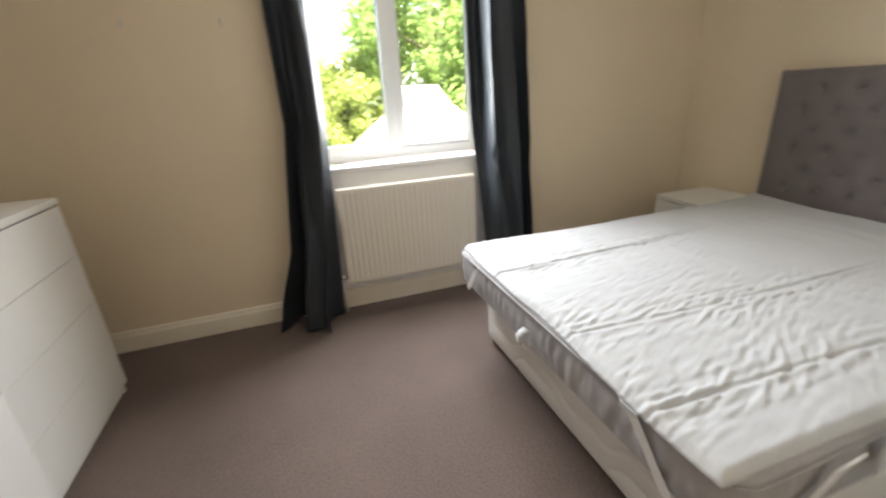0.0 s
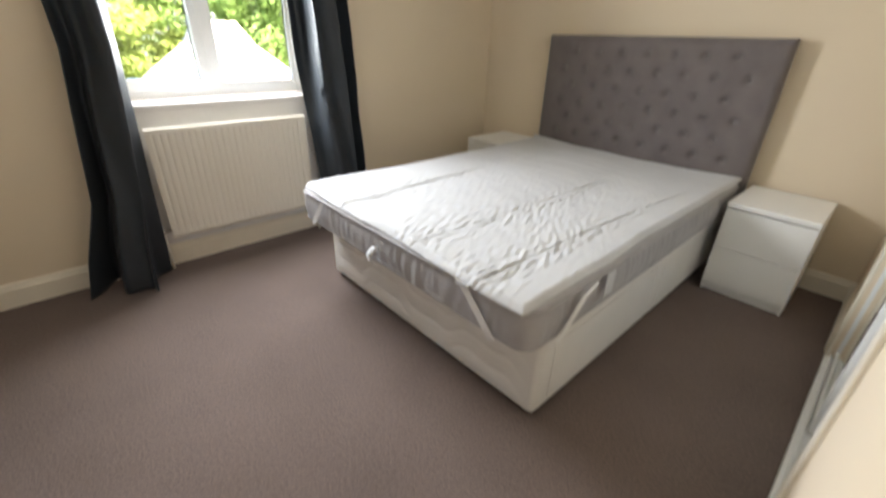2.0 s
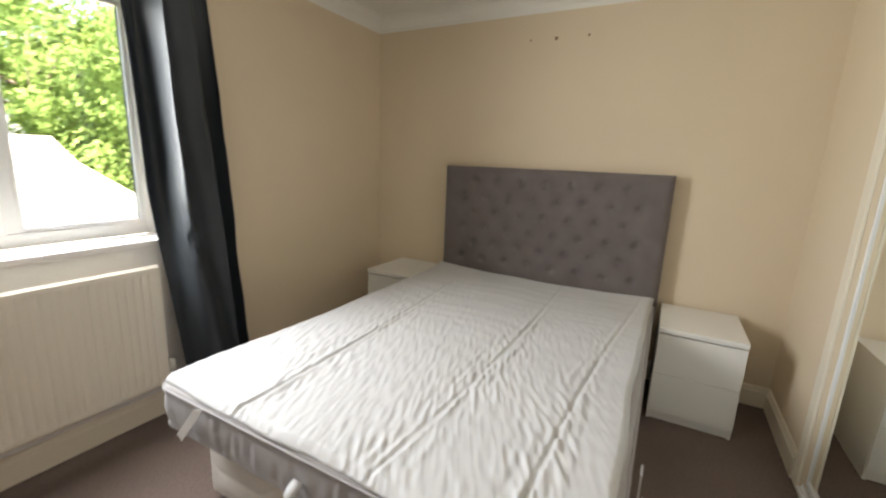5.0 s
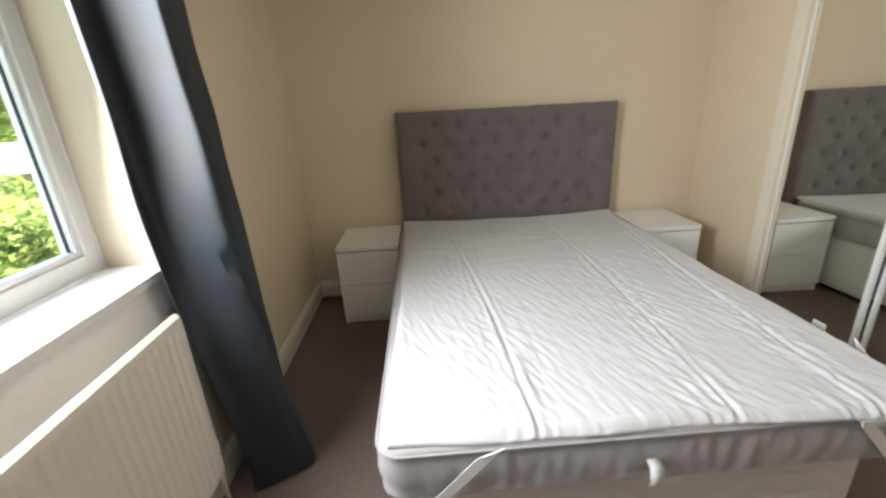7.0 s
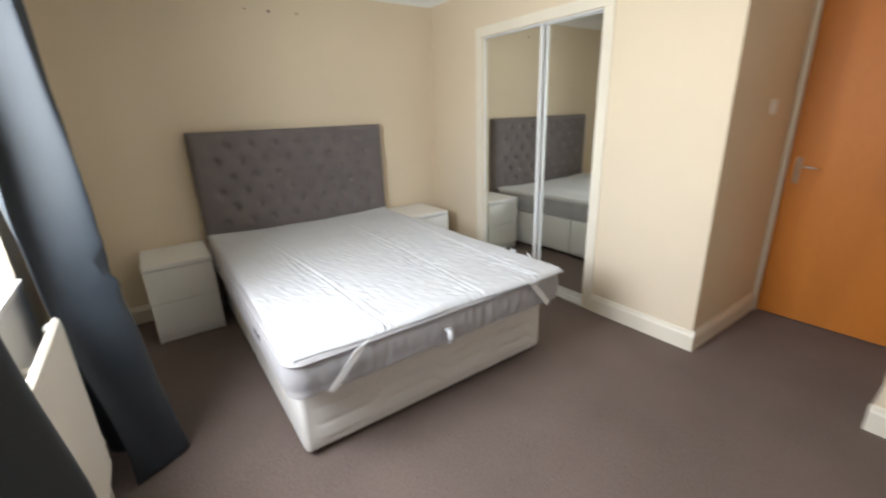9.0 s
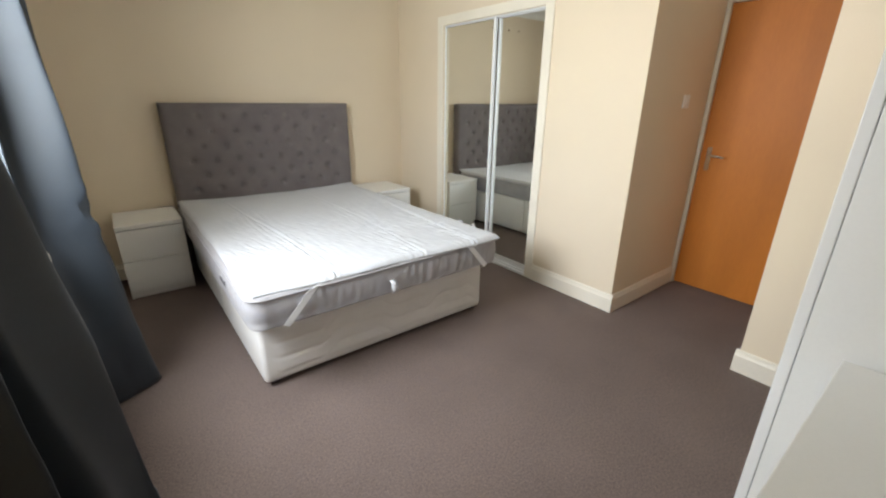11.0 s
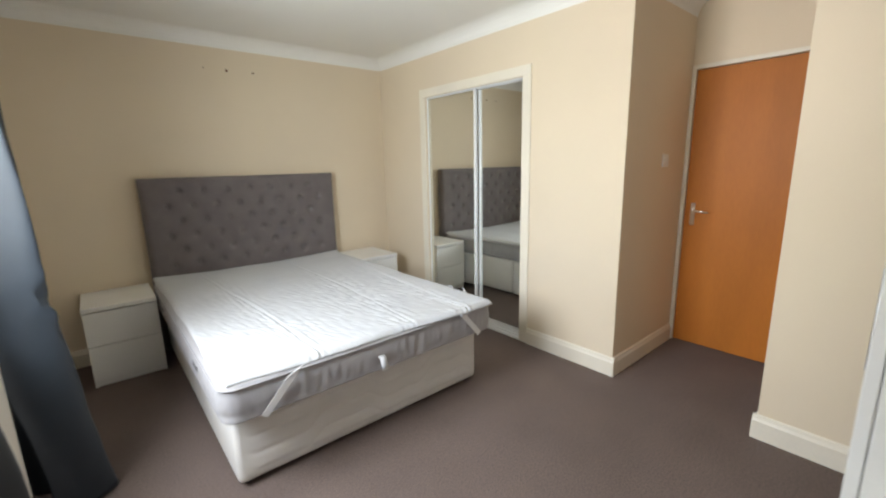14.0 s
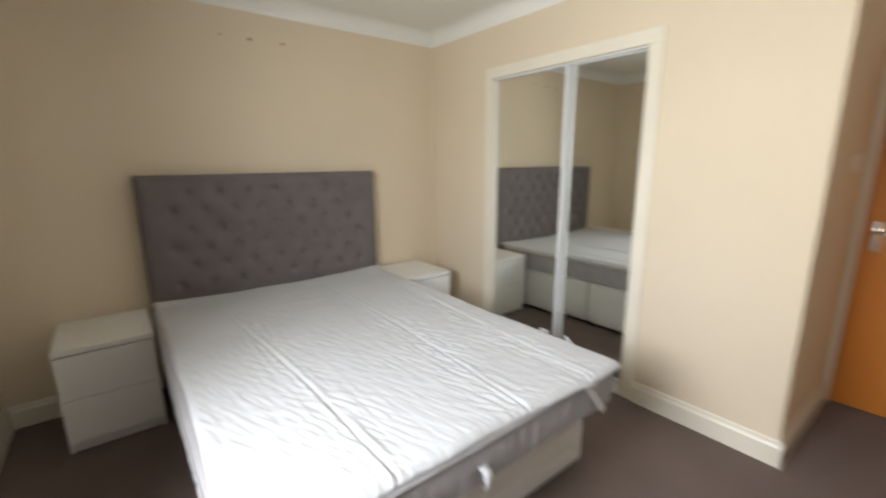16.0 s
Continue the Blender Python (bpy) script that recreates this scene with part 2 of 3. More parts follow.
setting(boxes("wall_east", [((X_DOOR, Y_BOX, 0), (X_DOOR + 0.15, 0, CEIL)), ((X_DOOR, Y_STUB, 2.03), (X_DOOR + 0.15, Y_BOX, CEIL)),
                            ((X_DOOR, Y_BACK, 0), (X_DOOR + 0.15, Y_STUB, CEIL)), ((X_DOOR + 0.12, Y_STUB, 0), (X_DOOR + 0.15, Y_BOX, 2.03))], WALL),
        "cream painted wall with the bedroom door", "wall")
setting(boxes("wall_stub", [((X_STUB, Y_BACK, 0), (X_DOOR, Y_STUB, CEIL))], WALL), "cream painted wall return beside the door", "wall")
setting(boxes("wall_south", [((-0.32, Y_BACK - 0.15, 0), (3.95, Y_BACK, CEIL))], WALL), "cream painted wall behind the chest and wardrobe", "wall")

SKIRT = [(0, 0), (0.018, 0), (0.018, 0.095), (0.012, 0.108), (0.009, 0.122), (0, 0.128)]
for k, (a, b, inward) in enumerate([
        ((0, Y_BACK, 0), (0, 0, 0), (1, 0, 0)),
        ((0.018, 0, 0), (X_CLOSET, 0, 0), (0, -1, 0)),
        ((X_CLOSET, -0.018, 0), (X_CLOSET, MY1 + 0.075, 0), (-1, 0, 0)),
        ((X_CLOSET, MY0 - 0.078, 0), (X_CLOSET, Y_BOX - 0.018, 0), (-1, 0, 0)),
        ((X_CLOSET, Y_BOX, 0), (X_DOOR - 0.002, Y_BOX, 0), (0, -1, 0)),
        ((X_STUB, Y_STUB + 0.018, 0), (X_STUB, Y_BACK, 0), (-1, 0, 0)),
        ((X_STUB, Y_STUB, 0), (X_DOOR - 0.002, Y_STUB, 0), (0, 1, 0)),
        ((0.018, Y_BACK, 0), (X_STUB - 0.018, Y_BACK, 0), (0, 1, 0))]):
    setting(profile_run("baseboard", SKIRT, a, b, inward, GLOSS), "cream gloss painted skirting board", "skirting board")

COVE = [(0, 0), (0, -0.10)] + [(0.10 - 0.10 * math.cos(a), -0.10 + 0.10 * math.sin(a)) for a in (radians(d) for d in (15, 30, 45, 60, 75, 90))]
for a, b, inward in [((0, Y_BACK, CEIL), (0, 0, CEIL), (1, 0, 0)), ((0, 0, CEIL), (X_CLOSET, 0, CEIL), (0, -1, 0)),
                     ((X_CLOSET, 0, CEIL), (X_CLOSET, Y_BOX - 0.1, CEIL), (-1, 0, 0)), ((X_CLOSET - 0.1, Y_BOX, CEIL), (X_DOOR, Y_BOX, CEIL), (0, -1, 0)),
                     ((X_STUB, Y_STUB + 0.1, CEIL), (X_STUB, Y_BACK, CEIL), (-1, 0, 0)), ((X_STUB - 0.1, Y_STUB, CEIL), (X_DOOR, Y_STUB, CEIL), (0, 1, 0)),
                     ((0, Y_BACK, CEIL), (X_STUB, Y_BACK, CEIL), (0, 1, 0))]:
    setting(profile_run("coving", COVE, a, b, inward, CEILING), "white plaster coving along the ceiling edge", "coving")


# ---- window ----
def build_window():
    w = root("window_1", (-0.2, (WY0 + WY1) / 2, WZ0), "white plastic casement window with two clear panes", "window")
    w["kind"] = "structure"
    o = Vector(w.location)
    def part(name, items, mat, bevel=0.006):
        return boxes(name, [([a - c for a, c in zip(lo, o)], [a - c for a, c in zip(hi, o)]) for lo, hi in items], mat, w, bevel)
    x0, x1 = -0.265, -0.195
    mid0, mid1 = -2.305, -2.235
    part("frame", [((x0, WY0, WZ0), (x1, WY0 + 0.06, WZ1)), ((x0, WY1 - 0.06, WZ0), (x1, WY1, WZ1)),
                   ((x0, WY0 + 0.06, WZ0), (x1, WY1 - 0.06, WZ0 + 0.062)), ((x0, WY0 + 0.06, WZ1 - 0.06), (x1, WY1 - 0.06, WZ1)),
                   ((x0, mid0, WZ0 + 0.062), (x1, mid1, WZ1 - 0.06))], UPVC)
    s0, s1 = WY0 + 0.045, mid0 + 0.022
    part("sash", [((-0.25, s0, WZ0 + 0.05), (-0.178, s0 + 0.06, WZ1 - 0.05)), ((-0.25, s1 - 0.06, WZ0 + 0.05), (-0.178, s1, WZ1 - 0.05)),
                  ((-0.25, s0 + 0.06, WZ0 + 0.05), (-0.178, s1 - 0.06, WZ0 + 0.108)), ((-0.25, s0 + 0.06, WZ1 - 0.108), (-0.178, s1 - 0.06, WZ1 - 0.05))], UPVC, 0.008)
    f0, f1 = mid1, WY1 - 0.06
    part("bead", [((-0.24, f0, WZ0 + 0.062), (-0.205, f0 + 0.018, WZ1 - 0.06)), ((-0.24, f1 - 0.018, WZ0 + 0.062), (-0.205, f1, WZ1 - 0.06)),
                  ((-0.24, f0 + 0.018, WZ0 + 0.062), (-0.205, f1 - 0.018, WZ0 + 0.08)), ((-0.24, f0 + 0.018, WZ1 - 0.078), (-0.205, f1 - 0.018, WZ1 - 0.06))], UPVC, 0.004)
    part("seal", [((-0.232, s0 + 0.058, WZ0 + 0.106), (-0.222, s0 + 0.064, WZ1 - 0.106)), ((-0.232, s1 - 0.064, WZ0 + 0.106), (-0.222, s1 - 0.058, WZ1 - 0.106)),
                  ((-0.23, f1 - 0.022, WZ0 + 0.078), (-0.222, f1 - 0.016, WZ1 - 0.078)), ((-0.23, f0 + 0.016, WZ0 + 0.078), (-0.222, f0 + 0.022, WZ1 - 0.078))], SEAL, 0)
    for a, b in ((s0 + 0.05, s1 - 0.05), (f0 + 0.01, f1 - 0.01)):
        g = part("pane", [((-0.229, a, WZ0 + 0.07), (-0.225, b, WZ1 - 0.07))], GLASS, 0)
        g.visible_shadow = False
    hy, hz = s1 - 0.03, 1.47
    h = part("handle", [((-0.178, hy - 0.012, hz - 0.04), (-0.168, hy + 0.012, hz + 0.04)), ((-0.170, hy - 0.008, hz + 0.012), (-0.145, hy + 0.008, hz + 0.028)),
                        ((-0.150, hy - 0.009, hz - 0.10), (-0.136, hy + 0.009, hz + 0.03))], UPVC, 0.004)
    part("trickle_edge", [((-0.197, WY1 - 0.012, WZ0 + 0.002), (-0.190, WY1 - 0.001, WZ1 - 0.002))], SILL, 0.002)
    return w


build_window()
setting(boxes("window_sill", [((-0.195, WY0 + 0.001, WZ0 - 0.03), (0.018, WY1 - 0.001, WZ0))], SILL, None, 0.006), "white painted board window sill", "window sill")


# thin slab over the wall below the sill, paler than the cream around it
setting(boxes("panel_below_sill", [((0.0005, WY0 - 0.02, 0.1285), (0.006, WY1 + 0.02, WZ0 - 0.0305))], SILL, None, 0.002), "thin white panel over the wall below the window sill", "window apron")


# ---- closet with mirrored sliding doors ----
def build_closet():
    t = 0.012
    arch = boxes("trim_closet", [((X_CLOSET - t, MY1, 0), (X_CLOSET - 0.0005, MY1 + 0.07, MZ)),
                                 ((X_CLOSET - t, MY0 - 0.075, 0), (X_CLOSET - 0.0005, MY0, MZ)),
                                 ((X_CLOSET - t, MY0 - 0.075, MZ), (X_CLOSET - 0.0005, MY1 + 0.07, MZ + 0.072))], GLOSS, None, 0.003)
    setting(arch, "cream painted architrave round the mirrored closet", "architrave")
    track = boxes("trim_track", [((X_CLOSET - 0.010, MY0, 0.001), (X_CLOSET + 0.095, MY1, 0.022)), ((X_CLOSET + 0.006, MY0, 0.022), (X_CLOSET + 0.014, MY1, 0.036)),
                                 ((X_CLOSET + 0.05, MY0, 0.022), (X_CLOSET + 0.056, MY1, 0.034)), ((X_CLOSET + 0.016, MY0, MZ - 0.008), (X_CLOSET + 0.09, MY1, MZ))], UPVC, None, 0.002)
    setting(track, "white metal sliding door track", "door track")
    mid = -1.375
    for k, (x, a, b) in enumerate(((X_CLOSET + 0.018, mid + 0.009, MY1 - 0.001), (X_CLOSET + 0.050, MY0 + 0.001, mid + 0.004))):
        d = root("closet_door", (x, (a + b) / 2, 0.036), "mirrored sliding closet door in a slim white frame", "sliding door", "sliding mirror doors")
        lo, hi = ((0.021, 0.008), (0.006, 0.011))[k]
        half, h = (b - a) / 2, MZ - 0.036 - 0.009
        boxes("mirror_pane", [((0.008, -half + 0.01, 0.01), (0.014, half - 0.01, h - 0.01))], MIRROR, d)
        boxes("frame", [((0, -half, 0), (0.024, -half + lo, h)), ((0, half - hi, 0), (0.024, half, h)),
                        ((0.002, -half + lo, 0), (0.022, half - hi, 0.026)), ((0.002, -half + lo, h - 0.006), (0.022, half - hi, h))], UPVC, d, 0.003)
        boxes("back_board", [((0.0145, -half + 0.01, 0.01), (0.0215, half - 0.01, h - 0.01))], INSIDE, d)


build_closet()


# ---- door ----
def build_door():
    setting(boxes("trim_door", [((X_DOOR - 0.012, Y_BOX - 0.028, 0), (X_DOOR + 0.118, Y_BOX - 0.001, 2.0)), ((X_DOOR - 0.012, Y_STUB + 0.001, 0), (X_DOOR + 0.118, Y_STUB + 0.022, 2.0)),
                                ((X_DOOR - 0.012, Y_STUB + 0.001, 2.0), (X_DOOR + 0.118, Y_BOX - 0.001, 2.028))], GLOSS, None, 0.003), "cream painted door lining", "door frame")
    y0, y1 = Y_STUB + 0.024, Y_BOX - 0.031
    d = root("door_1", (X_DOOR + 0.004, (y0 + y1) / 2, 0.008), "closed flush orange beech veneer door with a chrome lever", "door")
    d["kind"] = "structure"
    half = (y1 - y0) / 2
    boxes("leaf", [((0, -half, 0), (0.040, half, 1.988))], WOOD, d, 0.002)
    hy, hz = half - 0.055, 0.985
    handle = boxes("handle_plate", [((-0.007, hy - 0.016, hz - 0.08), (-0.0003, hy + 0.016, hz + 0.085))], CHROME, d, 0.003)
    bm = bmesh.new()
    add_tube(bm, [(-0.004, hy, hz + 0.03), (-0.030, hy, hz + 0.03), (-0.045, hy - 0.004, hz + 0.03), (-0.052, hy - 0.02, hz + 0.031),
                  (-0.052, hy - 0.07, hz + 0.027), (-0.049, hy - 0.115, hz + 0.022)], [0.010, 0.009, 0.0095, 0.0095, 0.0085, 0.007])
    mesh_object("lever", bm, CHROME, d, True)
    boxes("hinge", [((-0.004, -half - 0.001, z), (0.0, -half + 0.012, z + 0.09)) for z in (0.22, 0.94, 1.68)], CHROME, d, 0.001)


build_door()
sw = root("light_switch", (3.44, Y_BOX, 1.385), "white plastic light switch on the cream wall", "light switch")
boxes("plate", [((-0.043, -0.009, -0.043), (0.043, -0.0003, 0.043))], PLASTIC, sw, 0.004)
boxes("rocker", [((-0.012, -0.013, -0.018), (0.012, -0.0085, 0.018))], PLASTIC, sw, 0.002)


# ---- radiator ----
def build_radiator():
    y0, y1, z0, z1 = -2.745, -1.86, 0.195, 0.825
    r = root("radiator", (0.02, (y0 + y1) / 2, z0), "cream enamelled panel radiator under the window", "radiator")
    o = Vector(r.location)
    half, h = (y1 - y0) / 2, z1 - z0
    bm = bmesh.new()
    n = int(2 * half / 0.0111)
    rows = [0, 0.012, 0.03, 0.045, h - 0.045, h - 0.03, h - 0.012, h]
    inset = [0.012, 0.002, 0.0, 0.0, 0.0, 0.0, 0.002, 0.012]
    grid = []
    for z, ins in zip(rows, inset):
        flat = 0.0 if z < 0.035 or z > h - 0.035 else 1.0
        grid.append([bm.verts.new((0.085 - ins - flat * 0.0045 * (1 if k % 3 == 0 and 2 < k < n - 2 else 0), -half + 2 * half * k / n, z)) for k in range(n + 1)])
    for a, b in zip(grid, grid[1:]):
        for k in range(n):
            bm.faces.new((a[k], a[k + 1], b[k + 1], b[k]))
    mesh_object("front_panel", bm, ENAMEL, r)
    boxes("back_panel", [((0.066, -half + 0.004, 0.012), (0.0715, half - 0.004, h - 0.012))], ENAMEL, r, 0.002)
    boxes("top_seam", [((0.066, -half + 0.003, h - 0.012), (0.0735, half - 0.003, h - 0.001))], ENAMEL, r, 0.002)
    for s in (-1, 1):
        boxes("bracket", [((-0.0135, s * half * 0.7 - 0.02, 0.1), (0.0665, s * half * 0.7 + 0.02, h - 0.1))], ENAMEL, r)
    for s in (-1, 1):
        tube("pipe", [(0.045, s * (half + 0.035), -z0 + 0.001), (0.045, s * (half + 0.035), 0.06)], 0.008, ENAMEL, r)
        tube("valve", [(0.045, s * (half - 0.004), 0.045), (0.045, s * (half + 0.035), 0.045), (0.045, s * (half + 0.05), 0.045)], [0.010, 0.012, 0.012], CHROME, r)
    tube("valve_cap", [(0.045, half + 0.035, 0.055), (0.045, half + 0.035, 0.10), (0.045, half + 0.035, 0.115)], [0.017, 0.019, 0.012], PLASTIC, r)
    tube("end_plug", [(0.05, half - 0.006, h - 0.035), (0.05, half + 0.016, h - 0.035)], 0.014, PLASTIC, r)


build_radiator()


# ---- curtains ----
def build_curtain(label, stops, folds, phase, pinch=None):
    """A hanging cloth: stops are (height, y from, y to, middle distance from the wall, depth of fold)."""
    c = root("curtain", (0, 0, 0), label, "curtain", "pair of window curtains")
    bm = bmesh.new()
    cols, rows = 140, 100
    zs = [s[0] for s in stops]
    grid = []
    for j in range(rows + 1):
        z = zs[-1] + (zs[0] - zs[-1]) * (1 - j / rows)
        y0, y1, mid, amp = (float(np.interp(z, zs[::-1], [s[i] for s in stops][::-1])) for i in (1, 2, 3, 4))
        line = []
        for i in range(cols + 1):
            u = i / cols
            wob = noise.noise(Vector((u * 2 + phase, z * 0.7, 0.3))) * 0.22
            f = math.sin((u * folds + wob) * 2 * math.pi + phase)
            f2 = 0.25 * math.sin((u * folds * 2.7 + wob * 2 + z * 0.3) * 2 * math.pi)
            f = 1 - 2 * ((1 - f) / 2) ** 1.9
            x = mid + amp * (f + f2) + 0.010 * noise.noise(Vector((u * 5, z * 4, phase)))
            if pinch:
                d = math.exp(-((z - pinch[0]) / 0.11) ** 2 - ((u - pinch[1]) / 0.10) ** 2)
                x += 0.016 * d * math.sin(z * 42 + u * 34) + 0.010 * d * math.sin(z * 25 - u * 50) - 0.012 * d
            y = y0 + (y1 - y0) * u + amp * 0.25 * math.cos((u * folds + wob) * 4 * math.pi + phase)
            line.append(bm.verts.new((max(x, 0.030 + 0.004 * math.sin(u * 40)), y, z)))
        grid.append(line)
    for a, b in zip(grid, grid[1:]):
        for k in range(cols):
            bm.faces.new((a[k], b[k], b[k + 1], a[k + 1]))
    ob = mesh_object("cloth", bm, DRAPE, c, True)
    sol = ob.modifiers.new("thickness", "SOLIDIFY")
    sol.thickness = 0.004
    return c


build_curtain("dark grey full-length curtain hanging beside the window",
              [(2.24, -2.97, -2.745, 0.085, 0.045), (1.8, -2.95, -2.74, 0.092, 0.052), (1.2, -2.95, -2.75, 0.118, 0.072), (0.85, -2.995, -2.77, 0.143, 0.090), (0.50, -3.035, -2.79, 0.155, 0.100),
               (0.22, -3.125, -2.80, 0.165, 0.110), (0.012, -3.17, -2.81, 0.175, 0.118)], 1.10, -3.15)
build_curtain("dark grey full-length curtain bunched beside the window",
              [(2.24, -1.86, -1.54, 0.120, 0.080), (1.8, -1.855, -1.53, 0.130, 0.088), (1.2, -1.845, -1.51, 0.143, 0.096), (0.85, -1.835, -1.49, 0.147, 0.098),
               (0.4, -1.83, -1.46, 0.165, 0.105), (0.012, -1.81, -1.43, 0.185, 0.12)], 1.08, -1.5, (0.92, 0.22))
rail = root("curtain_rail", (0.08, -2.27, 2.26), "white curtain rail above the window", "curtain rail")
tube("rail", [(0, -0.85, 0), (0, 0.95, 0)], 0.012, UPVC, rail)
for y in (-0.7, 0.0, 0.8):
    boxes("bracket", [((-0.0795, y - 0.012, -0.012), (0, y + 0.012, 0.012))], UPVC, rail, 0.002)


# ---- bed ----
def build_bed():
    # divan base in two halves
    b = root("divan_bed_base", (1.468, -1.09, 0.0), "white quilted divan base on dark castors", "bed base")
    ax0, ax1 = 0.744 - 1.468, 2.192 - 1.468
    for ya, yb in ((-2.075 + 1.09, -1.102 + 1.09), (-1.098 + 1.09, -0.125 + 1.09)):
        bm = bmesh.new()
        add_box(bm, (ax0, ya, 0.026), (ax1, yb, 0.392), 0.035, 4)
        mesh_object("base_half", bm, DIVAN, b, True)
    # quilted foot panel
    bm = bmesh.new()
    nx, nz = 150, 40
    w, h = ax1 - ax0 - 0.05, 0.30
    grid = []
    for j in range(nz + 1):
        line = []
        for i in range(nx + 1):
            u, v = i / nx, j / nz
            px, pz = u * w, v * h
            wave = math.sin(px * 9.0 + 0.9 * math.sin(px * 19))
            d1 = abs(((pz + 0.035 * wave) / 0.085) % 1.0 - 0.5) * 2
            edge = min(u, 1 - u, v, 1 - v)
            puff = 0.007 * (1 - (1 - min(d1 * 1.3, 1)) ** 3) * min(edge * 14, 1)
            line.append(bm.verts.new((ax0 + 0.025 + px, -2.0765 + 1.09 - puff, 0.065 + pz)))
        grid.append(line)
    for a, c in zip(grid, grid[1:]):
        for k in range(nx):
            bm.faces.new((a[k], a[k + 1], c[k + 1], c[k]))
    mesh_object("quilted_panel", bm, DIVAN, b, True)
    # drawers in the closet side
    for ya, yb in ((-0.90, -0.08), (0.06, 0.86)):
        boxes("drawer_front", [((ax1 + 0.0005, ya, 0.075), (ax1 + 0.003, yb, 0.335))], DIVAN, b, 0.001)
    for sx in (ax0 + 0.05, ax1 - 0.05):
        for y in (-0.94, -0.05, 0.9):
            tube("castor", [(sx - 0.012, y, 0.0135), (sx + 0.012, y, 0.0135)], 0.0132, SEAL, b)
            boxes("castor_stem", [((sx - 0.02, y - 0.02, 0.018), (sx + 0.02, y + 0.02, 0.0265))], SEAL, b)

    # mattress
    m = root("mattress", (1.455, -1.16, 0.393), "grey-sided white mattress lying on the divan base", "mattress")
    x0, x1, y0, y1, z1 = 0.695 - 1.455, 2.215 - 1.455, -2.205 + 1.16, -0.125 + 1.16, 0.172
    bm = bmesh.new()
    per = []
    r = 0.07
    for cx, cy, a0 in ((x1 - r, y0 + r, -90), (x1 - r, y1 - r, 0), (x0 + r, y1 - r, 90), (x0 + r, y0 + r, 180)):
        arc = [(cx + r * math.cos(radians(a0 + 15 * k)), cy + r * math.sin(radians(a0 + 15 * k))) for k in range(7)]
        if per:
            p, q = per[-1], arc[0]
            n = int(math.dist(p, q) / 0.009)
            per += [(p[0] + (q[0] - p[0]) * k / n, p[1] + (q[1] - p[1]) * k / n) for k in range(1, n)]
        per += arc
    p, q = per[-1], per[0]
    n = int(math.dist(p, q) / 0.009)
    per += [(p[0] + (q[0] - p[0]) * k / n, p[1] + (q[1] - p[1]) * k / n) for k in range(1, n)]
    rings = []
    prof = [(0.02, 0.0), (0.006, 0.006), (0.0, 0.014), (0.004, 0.022), (-0.002, 0.05), (-0.004, 0.085), (-0.002, 0.12), (0.004, 0.146), (0.0, 0.154), (0.006, 0.164), (0.02, z1)]
    for inset, z in prof:
        ring = []
        for k, (px, py) in enumerate(per):
            d = Vector((px, py, 0))
            nrm = Vector((px / abs(x1), py / abs(y1), 0))
            nrm = Vector((math.copysign(1, px) if abs(px) > x1 - r * 0.5 else 0, math.copysign(1, py) if abs(py) > y1 - r * 0.5 else 0, 0))
            if nrm.length:
                nrm.normalize()
            s = (px + py)
            ruck = 0.0
            if 0.02 < z < 0.15:
                ruck = 0.0048 * noise.noise(Vector((s * 26, z * 9 + s * 3, 1.0))) + 0.0030 * math.sin(s * 112 + 9 * noise.noise(Vector((s * 7, z * 14, 0)))) * (0.6 + 0.8 * noise.noise(Vector((s * 9, z * 20, 3.0))))
            ring.append(bm.verts.new(d - nrm * (inset + ruck) + Vector((0, 0, z))))
        rings.append(ring)
    for a, c in zip(rings, rings[1:]):
        for k in range(len(per)):
            bm.faces.new((a[k], a[(k + 1) % len(per)], c[(k + 1) % len(per)], c[k]))
    bm.faces.new(rings[0][::-1])
    bm.faces.new(rings[-1])
    mesh_object("body", bm, TICKING, m, True)
    bm = bmesh.new()
    for z in (0.155,):
        loop = [(px, py, z) for px, py in per] + [(*per[0], z)]
        add_tube(bm, [(x * 1.003, y * 1.002, z) for x, y, z in loop], 0.004, 6)
    mesh_object("piping", bm, TICKING, m, True)
    # side handles, facing the window
    for y in (-0.55, 0.55):
        boxes("handle", [((x0 - 0.006, y - 0.06, 0.075), (x0 + 0.004, y + 0.06, 0.10))], SEAL, m, 0.002)
    # cloth tab on the foot side
    bm = bmesh.new()
    ty = -2.205 + 1.16 - 0.006
    pts = [(-0.012, ty, 0.085), (-0.012, ty - 0.022, 0.078), (-0.016, ty - 0.034, 0.058), (-0.008, ty - 0.030, 0.030), (-0.004, ty - 0.012, 0.012)]
    for a, c in zip(pts, pts[1:]):
        vs = [bm.verts.new((p[0] + dx - 0.035, p[1], p[2])) for p, dx in ((a, -0.018), (a, 0.018), (c, 0.018), (c, -0.018))]
        bm.faces.new(vs)
    bmesh.ops.remove_doubles(bm, verts=bm.verts[:], dist=0.0005)
    tab = mesh_object("label_tab", bm, COTTON, m, True)
    tab.modifiers.new("thickness", "SOLIDIFY").thickness = 0.002

    # quilted topper pad
    p = root("mattress_protector", (1.462, -1.18, 0.566), "rumpled white quilted mattress protector with corner straps", "mattress protector")
    bm = bmesh.new()
    nx, ny = 280, 330
    w, l = 1.515, 2.075
    grid = []
